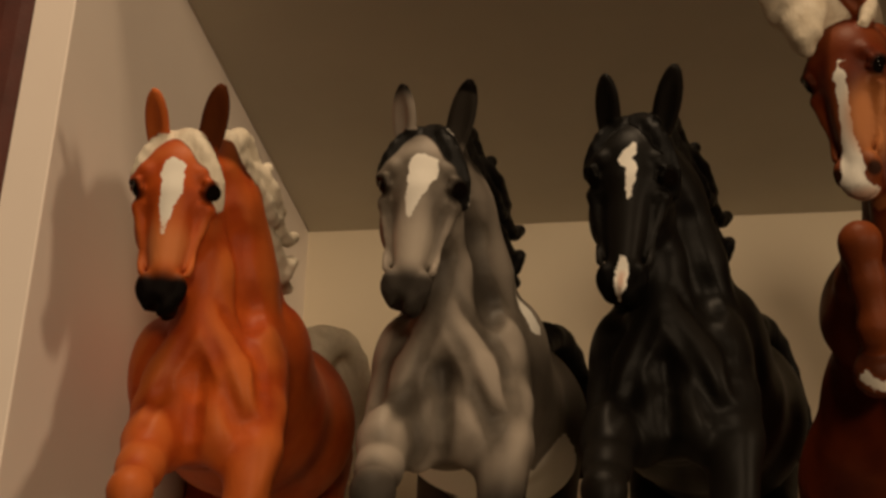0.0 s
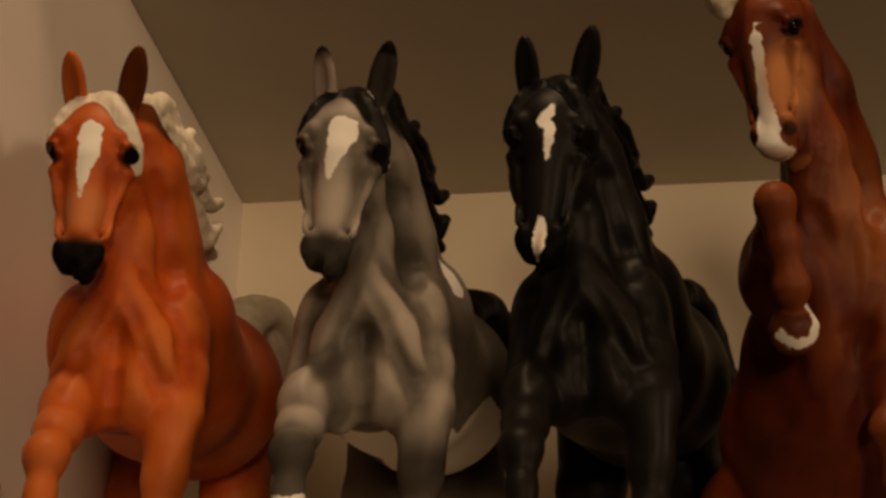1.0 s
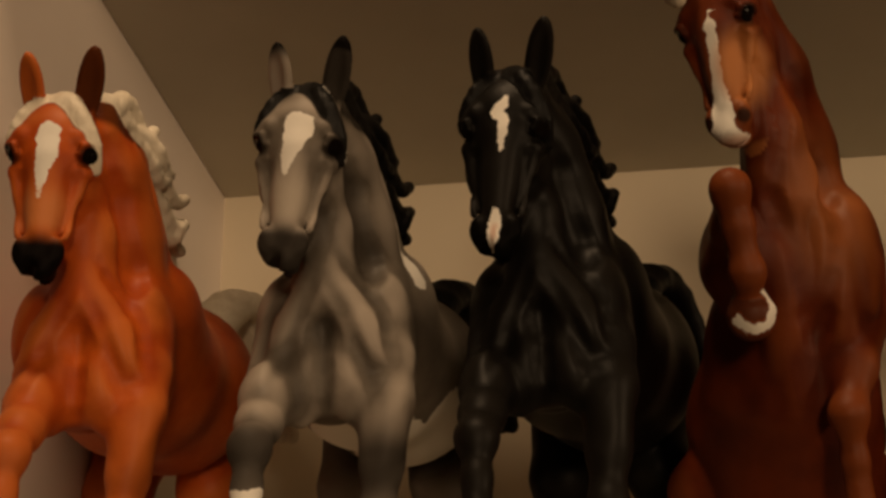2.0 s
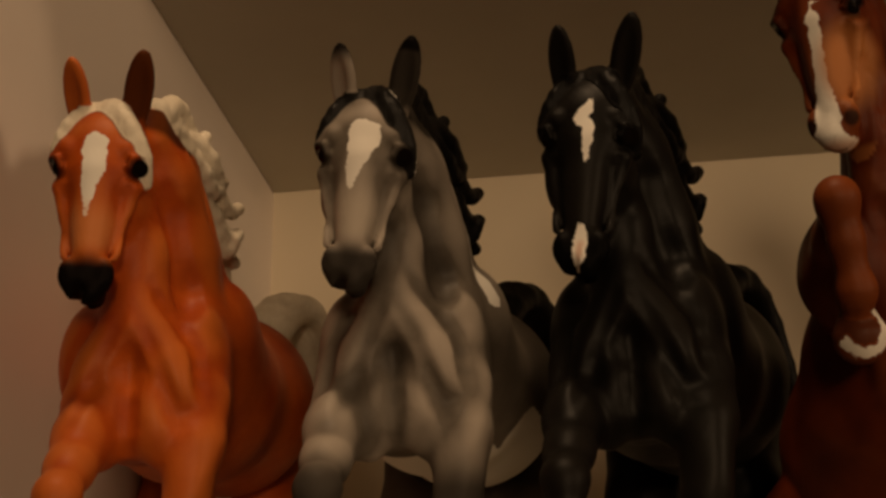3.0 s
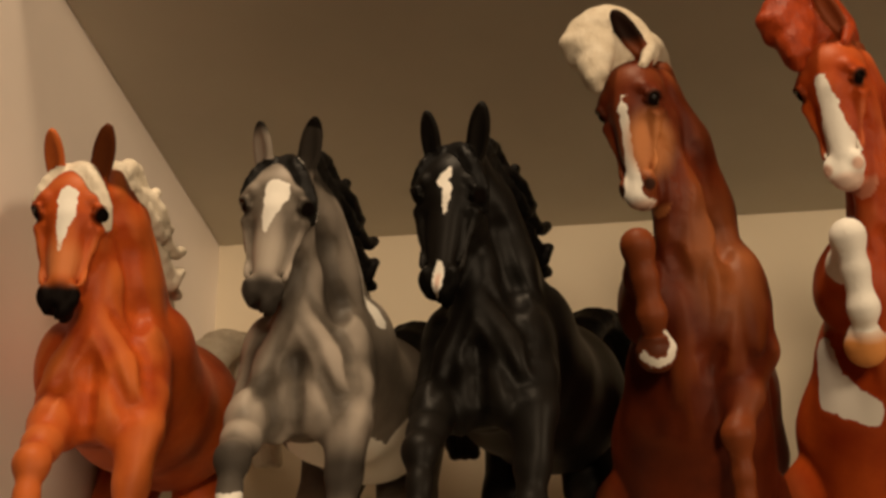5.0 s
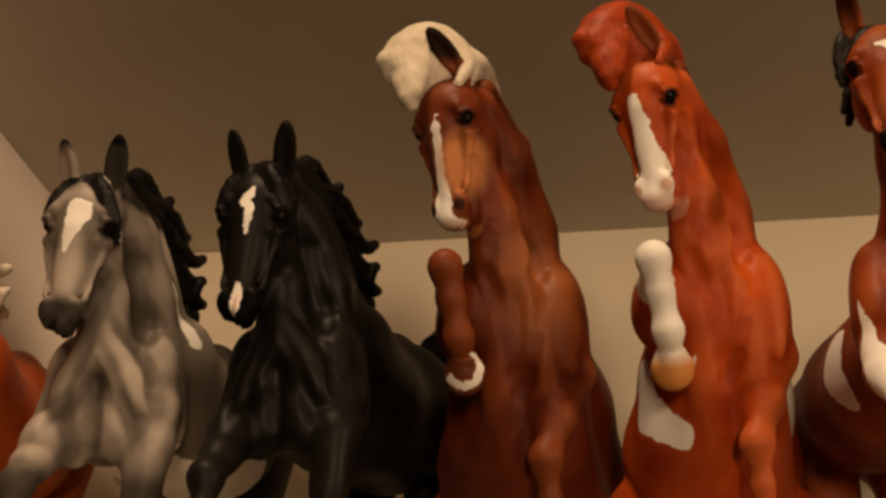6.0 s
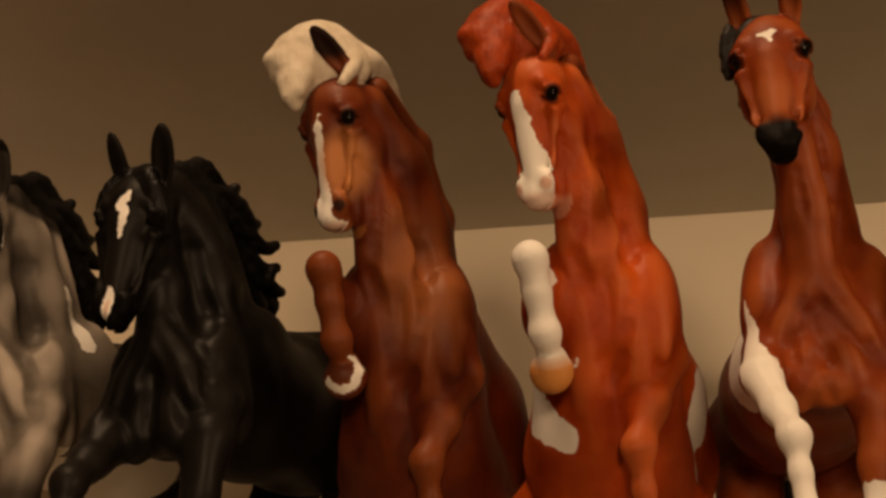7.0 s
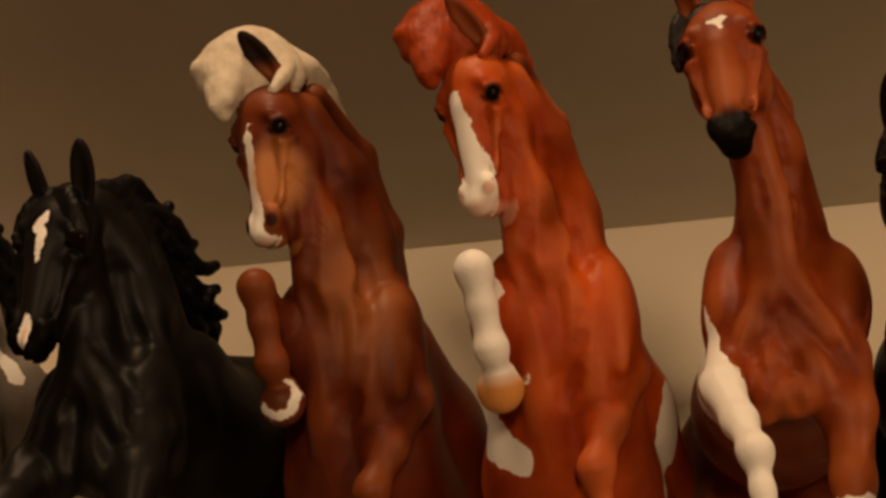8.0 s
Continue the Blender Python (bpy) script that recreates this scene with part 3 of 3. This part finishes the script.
# ---------- the rearing mould ----------
def rearing(step=(0, 0, 0)):
    c = Clay((216, 78, 0), (340, 330, 286))
    # upright trunk
    c.chain([(279, 152, 168, 20), (277, 170, 146, 26), (275, 194, 122, 31), (281, 226, 106, 33)], 8)
    c.egg((280, 248, 96), (31, 25, 30), 9)
    c.chain([(284, 180, 172, 20), (290, 215, 152, 25), (293, 240, 130, 29)], 8)
    c.chain([(285, 178, 184, 9), (284, 208, 156, 10), (280, 246, 118, 12)], 9)
    for q in (-1, 1):
        c.egg((279 + q * 16, 144, 168), (8, 14, 20), 7)
        c.spindle((279 + q * 4, 126, 176), (279 + q * 10, 140, 130), 6.8, 2.5)
    c.egg((264, 139, 168), (12, 15, 22), 5)
    c.egg((293, 142, 164), (11.5, 15, 20), 5)
    c.chain([(279, 148, 152, 17), (276, 170, 124, 25), (277, 192, 98, 29)], 10)
    c.spindle((268, 112, 222), (268, 128, 168), 5.0, 2.5)
    c.spindle((276, 121, 222), (283, 130, 164), 5.2, 3.5)
    c.spindle((283, 133, 226), (293, 142, 166), 5.6, 2.5)
    c.spindle((292, 133, 178), (296, 136, 142), 7.0, 2.5)
    c.spindle((270, 134, 158), (273, 150, 112), 7.0, 3)
    c.spindle((284, 134, 156), (287, 152, 112), 7.0, 3)
    # neck
    c.chain([(280, 152, 178, 19), (280, 143, 202, 14.5), (275, 129, 226, 11.5), (266, 114, 243, 9.5)], 6)
    c.chain([(272, 128, 180, 10), (271, 120, 200, 8), (266, 113, 218, 7)], 6)
    c.chain([(287, 180, 197, 7), (287, 167, 220, 5.5), (281, 148, 244, 5), (270, 120, 255, 5)], 6)
    for i in range(9):
        c.cone((267 + 1.3 * i, 106 + 1.5 * i, 214 - 5 * i), (276 + 1.3 * i, 111 + 1.5 * i, 203 - 5 * i), 0.9, 0.5, 0.9, True)
    head = Head(c, (252.1, 98.7, 228.5), (0.06, 0.16, -1), (-0.52, -0.85, 0.0), 0.95, (0, 5, -9, 9), (6, -6, -1, -8))
    c.groove([(273, 214), (272, 192), (268, 172)], 1.6, 4.0)
    c.groove([(282, 218), (286, 188), (289, 168)], 1.7, 5.0)
    c.groove([(266, 178), (274, 160), (278, 134)], 2.2, 4.0)
    c.groove([(290, 168), (285, 150), (279, 132)], 2.0, 4.0)
    # raised foreleg: the forearm comes forward, the shin hangs, the sole turns to the front
    e = np.array(step)
    leg_front(c, (263, 142, 170), (257.5, 147, 163), e + (253.6, 107, 174.3), e + (257.2, 116, 150), e + (258.4, 125, 142.6), 1.0, hoof_dir=(0.05, 0.1, -1), cannon=4.6)
    c.egg((258.3, 145, 166), (11.4, 18, 17), 4)
    c.egg(e + (258.4, 126, 139), (7.6, 7.0, 7.8), 1.5, False, "horn")
    # the other foreleg hangs against the belly
    leg_front(c, (294, 142, 160), (298, 147, 145), (286, 138, 110), (288, 148, 80), (288, 156, 66), 0.98, hoof_dir=(0, 0.7, -0.7))
    leg_hind(c, (258, 240, 94), (248, 202, 100), (248, 236, 58), (248, 218, 26), (248, 208, 12), 0.98)
    leg_hind(c, (294, 240, 94), (304, 202, 96), (306, 236, 58), (306, 218, 26), (306, 208, 12), 0.98)
    for i in range(7):
        u = i - 3
        c.lock((279 + u, 266, 98), (280 + 2 * u, 318, 80), (278 + 2.5 * u, 305, 12), 7, 3, 1.5, 8)
    # forelock swept up and aside, mane along the crest
    rng = random.Random(5)
    for i in range(18):
        t = i / 17
        a = (262 - 9 * t, 109 - 4 * t, 258 + 6 * math.sin(3.14 * t) - 6 * t)
        b = (249 - 5 * t + rng.uniform(-2, 2), 105 - 6 * t + rng.uniform(-1.5, 1.5), 284 - 22 * t)
        e = (235 + 9 * t + rng.uniform(-2, 3), 98 - 2 * t + rng.uniform(-3, 3), 259 - 22 * t)
        c.lock(a, b, e, 6.4, 4.2 - 1.8 * t, 3.2)
    c.lock((262, 106, 262), (267, 100, 256), (261, 96, 245), 3.6, 1.6)
    for i in range(6):
        c.lock((254 + 2 * i, 106 + 2 * i, 264), (256 + 3 * i, 114 + 2 * i, 282 - 2 * i), (262 + 3 * i, 134 + 5 * i, 262 - 5 * i), 6, 3.2, 2.4)
    for i in range(2, 13):
        t = i / 14
        a = (265 + 20 * t, 119 + 66 * t, 262 - 56 * t**1.2)
        c.lock(a, (a[0] + 4, a[1] + 16, a[2] + 9 - 3 * t), (a[0] + 5 + rng.uniform(-1, 1), a[1] + 30, a[2] - 12 + rng.uniform(-5, 5)), 5.0, 2.2, 2.0)
    return c, head


clay_b, head_b = rearing()
ORIGIN_B = np.array((270, 110, 0))


def sorrel_paint(v, m):
    q = head_b.local(v)
    face = q[:, [0, 2]]
    white = on_face(q) + stroke(face, (1.5, -3, 1.8), (0.8, 2, 2.2), (0.2, 10, 1.5), (-0.5, 24, 2.2), (-0.5, 36, 4.0))
    white = np.maximum(white, on_face(q) + stroke(face, (-1, 42, 5.0), (1, 48, 5.0)))
    white -= np.maximum(0, 2.0 - np.linalg.norm(face - (2.4, -2.0), axis=1)) * 3
    rim = 1.2 - np.abs(np.linalg.norm((v - (258.4, 122, 139.4))[:, [0, 2]], axis=1) - 6.1)
    rim = np.where((v[:, 1] < 126.5) & (v[:, 0] < 268) & (v[:, 2] - 0.8 * (v[:, 0] - 258.4) < 142.5) & (v[:, 2] < 146), rim, -99)
    pink = smooth_step(q[:, 2], 42, 45) * (np.linalg.norm(q - (0, -6, 41), axis=1) < 12) * 0.5
    cheek = 0.95 * smooth_step(np.linalg.norm((q - (7, -6, 18)) * (1, 0.8, 0.62), axis=1), 12, 5)
    # breast: the lit front of neck and chest, put in as paler colour
    breast = 0.32 * smooth_step(np.linalg.norm((v - (288, 118, 175)) * (0.7, 0.5, 0.4), axis=1), 16, 5)
    pink = np.maximum.reduce([pink, cheek, breast])
    ear = smooth_step(q[:, 2], -27, -33) * (np.abs(q[:, 0]) < 18)
    return {"white": np.maximum(white, rim), "dark": ear, "pink": pink, "hoof": np.where(rim > -0.5, -9, m["hoof"])}


def pinto_paint(v, m):
    q = head_b.local(v)
    face = q[:, [0, 2]]
    white = on_face(q) + stroke(face, (-1, -3, 2.2), (-0.5, 4, 3.2), (0, 12, 3.6), (0, 24, 5.6), (0, 40, 9.0))
    leg = stroke(v, (254, 124, 166, 6.5), (252.9, 107, 170.3, 9), (256.5, 116, 146, 8.5), (257.7, 125, 136, 11.5))
    flank = stroke(v, (250, 162, 146, 6), (252, 160, 130, 9), (262, 150, 118, 6))
    right = stroke(v, (312, 206, 152, 8), (313, 206, 134, 9), (309, 196, 116, 5))
    neck = stroke(v, (292, 140, 246, 0.8), (294, 146, 236, 2.2), (292, 148, 226, 1.0))
    fore = stroke(v, (236, 98, 262, 2.5), (242, 100, 270, 3.0))
    pink = smooth_step(q[:, 2], 38, 42) * (np.linalg.norm(q - (0, -6, 41), axis=1) < 12) * 0.55
    out = {"white": np.maximum.reduce([white, leg, flank, right, neck]), "pink": pink}
    out["hoof"] = np.minimum(m["hoof"], (136 + 0.06 * (v[:, 0] - 257.7) ** 2 - v[:, 2]) * 0.06)
    out["dark"] = np.where(m["hair"] < 0, inner_ear(q, 0.6), 0)
    out["flare"] = 0.2
    out["pink"] = np.maximum(out["pink"], 0.8 * smooth_step(np.min([np.linalg.norm(v - e, axis=1) for e in clay_b.nostrils], axis=0), 3.4, 1.6))
    out["hair"] = np.where(fore > 0, -9, m["hair"])
    out["white"] = np.maximum(out["white"], fore)
    return out


SORREL = coat("dark_sorrel_paint", (0.15, 0.024, 0.0035), (0.075, 0.010, 0.0012), (0.02, 0.01, 0.007), (0.68, 0.61, 0.49), (0.56, 0.48, 0.36), hoof=(0.11, 0.028, 0.010), pale=(0.50, 0.19, 0.06), ridge_light=(0.28, 0.075, 0.017), ridge_lit=0.42)
PINTO = coat("red_pinto_paint", (0.50, 0.080, 0.007), (0.30, 0.032, 0.002), (0.02, 0.01, 0.007), (0.38, 0.050, 0.005), (0.24, 0.028, 0.003), hoof=(0.62, 0.26, 0.07), ridge_light=(0.62, 0.17, 0.05), ridge_lit=0.42)
ob = statue("model_horse", clay_b, ORIGIN_B, sorrel_paint, SORREL, "dark sorrel rearing model horse with flaxen mane")
ob.matrix_world = pose(0.270, 0.110, 0)
clay_b, head_b = rearing((-0.7, 0, -4))
ob = statue("model_horse", clay_b, ORIGIN_B, pinto_paint, PINTO, "red and white pinto rearing model horse, white raised leg")
ob.matrix_world = pose(0.345, 0.106, 0.001)


# ---------- the tall stepping mould ----------
def stepping():
    c = Clay((378, 54, 0), (468, 370, 282))
    c.chain([(427, 142, 146, 23), (429, 180, 149, 28), (430, 225, 154, 30), (430, 262, 160, 28)], 8)
    c.egg((443, 131, 157), (8, 14, 18), 6)
    c.egg((428, 280, 162), (26, 22, 25), 8)
    c.chain([(426, 154, 170, 9), (427, 200, 172, 9), (428, 255, 180, 11)], 9)
    c.egg((425, 128, 146), (19, 18, 23), 6)
    for q in (-1, 1):
        c.egg((425 + q * 16, 130, 155), (8, 14, 18), 6)
        c.spindle((424 + q * 2, 113, 160), (424 + q * 16, 117.5, 136), 6.6, 2)
        c.spindle((424 + q * 4.5, 115.5, 142), (424 + q * 10, 119, 118), 6.8, 1.8)
        c.egg((424 + q * 15.5, 127, 153), (8.0, 12, 15), 5)
    c.egg((424, 117, 124), (9, 7, 7), 3)
    c.egg((444, 140, 165), (13, 18, 20), 7)
    c.egg((413, 134, 170), (10, 14, 16), 6)
    c.spindle((434, 115, 226), (442, 135, 162), 5.0, 4)
    # neck
    c.chain([(427, 140, 162, 19), (429, 130, 186, 13), (427, 116, 212, 10.5), (419, 98, 236, 9.5)], 6)
    c.chain([(424, 116, 160, 10), (424, 110, 186, 8), (420, 98, 212, 7)], 6)
    c.chain([(434, 160, 178, 10), (437, 146, 205, 8), (432, 126, 232, 7), (422, 104, 246, 6)], 7)
    head = Head(c, (413, 76, 231), (-0.03, -0.12, -1), (-0.22, -0.97, 0.1), 0.97, (0, -1, 2, 0), (0, 1, 2, 0))
    leg_front(c, (407, 124, 140), (402, 108, 126), (406.5, 84, 99), (407.5, 82, 74), (407, 90, 60), 0.78, hoof_dir=(0, 0.4, -1))
    leg_front(c, (441, 126, 138), (440, 122, 120), (436, 120, 80), (436, 124, 38), (436, 118, 16), 1.0, hoof_dir=(0, -0.3, -1))
    leg_hind(c, (413, 275, 152), (410, 256, 120), (408, 290, 80), (408, 276, 34), (408, 266, 14))
    leg_hind(c, (443, 275, 152), (446, 256, 120), (448, 290, 80), (448, 276, 34), (448, 266, 14))
    c.groove([(424, 158), (424, 118)], 2.0)
    c.groove([(419, 154), (413, 143), (413, 133), (417, 126), (422, 137), (420, 150)], 1.7)
    c.groove([(427, 158), (436, 148), (440, 134)], 1.8)
    c.groove([(430, 224), (433, 200), (433, 166)], 1.6)
    c.groove([(419, 206), (422, 178)], 1.4)
    c.groove([(403, 130), (406, 118)], 1.5)
    for i in range(7):
        u = i - 3
        c.lock((428 + u, 300, 172), (429 + 2 * u, 345, 190), (430 + 2.4 * u, 345, 60), 6.5, 3, 1.5, 8)
    rng = random.Random(7)
    for i in range(14):
        t = i / 13
        a = (421 + 10 * t, 108 + 46 * t, 252 - 60 * t**1.2)
        side = -1 if t < 0.12 else 0.5
        c.lock(a, (a[0] + 6 * side, a[1] + 8, a[2] + 5), (a[0] + 12 * side + rng.uniform(-2, 2), a[1] + 14, a[2] - 12 + rng.uniform(-4, 4)), 4.4, 1.6, 1.0)
    for i in range(5):
        c.lock(head.p(-3, -12, -24 + i), head.p(-13, -8 - i, -27 + 3 * i), head.p(-15 - 0.8 * (i % 2), -9 - i, -14 + 3 * i), 2.9, 1.8)
    for i in range(6):
        c.lock(head.p(0, -8 - i, -20), head.p(-8, -2 - i, -19), head.p(-11 - 0.5 * i, -7 - i, -9 + i), 2.8, 1.1)
    return c, head


clay_c, head_c = stepping()
ORIGIN_C = np.array((420, 100, 0))


def bay_paint(v, m):
    q = head_c.local(v)
    face = q[:, [0, 2]]
    star = on_face(q) + stroke(face, (-2.6, -8, 0.9), (0, -7, 1.7), (2.2, -8.6, 0.8))
    star = np.maximum(star, on_face(q) + stroke(face, (0, -7, 1.5), (0.8, -3.6, 0.5)))
    leg = np.where((v[:, 0] < 423) & (v[:, 1] < 122), stroke(v, (401, 126, 160, 3.5), (400, 116, 138, 4.5), (402, 99, 120, 8), (406, 82, 96, 17), (407, 84, 50, 18)), -99)
    flank = stroke(v, (398, 168, 164, 8), (398, 172, 148, 10), (402, 165, 130, 5))
    sock = np.where((v[:, 0] > 424) & (v[:, 1] < 140), 92 - v[:, 2], -99)
    ear = smooth_step(q[:, 2], -20, -30) * (np.abs(q[:, 0]) < 16)
    return {"white": np.maximum.reduce([star, leg, flank, sock]), "dark": np.clip(points(head_c)(q) + ear * 0.9, 0, 1), "pink": bridge(q, 0.4)}


BAY = coat("bay_paint", (0.28, 0.047, 0.006), (0.14, 0.018, 0.0025), (0.0045, 0.0035, 0.003), (0.010, 0.008, 0.007), (0.018, 0.014, 0.012), pale=(0.46, 0.14, 0.05), ridge_light=(0.48, 0.13, 0.03), ridge_lit=0.42)
ob = statue("model_horse", clay_c, ORIGIN_C, bay_paint, BAY, "bay pinto model horse with white stepping foreleg")
ob.matrix_world = pose(0.420, 0.100, 0)

# ---------- fittings ----------
pin = tagged(new("shelf_pin"), "small steel shelf pin in a bored hole", "shelf pin")
pin.location = (0, 0.1432, 0.1008)


def disc(radius, x0, x1, sides=20):
    bm = bmesh.new()
    bmesh.ops.create_cone(bm, cap_ends=True, segments=sides, radius1=radius, radius2=radius * 0.9, depth=x1 - x0)
    bmesh.ops.transform(bm, matrix=Matrix.Translation(((x0 + x1) / 2, 0, 0)) @ Matrix.Rotation(radians(90), 4, "Y"), verts=bm.verts)
    return bm


# dark disc in place of the shade inside the bored hole
part("hole_shade", disc(0.0026, 0.0, 0.0008), DARK_VOID, pin)
part("peg", disc(0.0016, 0.0, 0.0030), STEEL, pin)


def book(x, thick, tall, deep, colour, z0):
    """A closed book: cover with a rounded spine to the front, and a block of pages."""
    root = new("book")
    mat = painted("book_cloth", colour, tuple(0.7 * c for c in colour), 60.0, 0.7, 0.3)
    y = FRONT + 0.012
    bm = bmesh.new()
    ring = [(x, y + deep), (x, y)] + [(x + thick / 2 - thick / 2 * math.cos(a * math.pi / 6), y - 0.004 * math.sin(a * math.pi / 6)) for a in range(1, 6)] + [(x + thick, y), (x + thick, y + deep)]
    ring += [(x + thick - 0.002, y + deep), (x + thick - 0.002, y + 0.003), (x + 0.002, y + 0.003), (x + 0.002, y + deep)]
    low = [bm.verts.new((a, b, z0)) for a, b in ring]
    high = [bm.verts.new((a, b, z0 + tall)) for a, b in ring]
    for i in range(len(ring)):
        j = (i + 1) % len(ring)
        bm.faces.new((low[i], low[j], high[j], high[i]))
    bm.faces.new(high)
    bm.faces.new(low[::-1])
    bmesh.ops.recalc_face_normals(bm, faces=bm.faces)
    part("cover", bm, mat, root)
    part("pages", board(x + 0.0024, y + 0.0034, z0 + 0.003, x + thick - 0.0024, y + deep - 0.004, z0 + tall - 0.003), PAGES, root)
    return root


PAGES = painted("page_edges", (0.55, 0.47, 0.34), (0.48, 0.40, 0.28), 200.0, 0.9)
# added case and books stand in for unidentified dark red and teal shapes
neighbour = tagged(new("bookcase"), "dark wooden stand-in bookcase beside the white one", "bookcase")
DARK_WOOD = painted("dark_wood", (0.05, 0.025, 0.012), (0.03, 0.015, 0.008), 14.0, 0.5)
part("side_panel", board(-0.70, FRONT, LOW, -0.68, BACK, HIGH, 0.0006), DARK_WOOD, neighbour)
part("back_panel", board(-0.68, BACK - 0.006, LOW, -0.017, BACK, HIGH), DARK_WOOD, neighbour)
for z in (0.06, -0.36, 0.55):
    part("shelf_board", board(-0.6797, FRONT + 0.002, z - 0.018, -0.0173, BACK - 0.0062, z, 0.0006), DARK_WOOD, neighbour)
x = -0.0185
for i, (thick, tall, colour) in enumerate(((0.022, 0.30, (0.10, 0.018, 0.010)), (0.016, 0.27, (0.008, 0.05, 0.048)), (0.028, 0.31, (0.02, 0.012, 0.01)),
                                           (0.020, 0.28, (0.09, 0.02, 0.012)), (0.024, 0.30, (0.01, 0.03, 0.04)))):
    x -= thick + 0.0008
    b = book(x, thick, tall, 0.21, colour, 0.06)
    tagged(b, "dark cloth-bound book, stand-in for an unidentified shape", "book", "books beside the white bookcase")
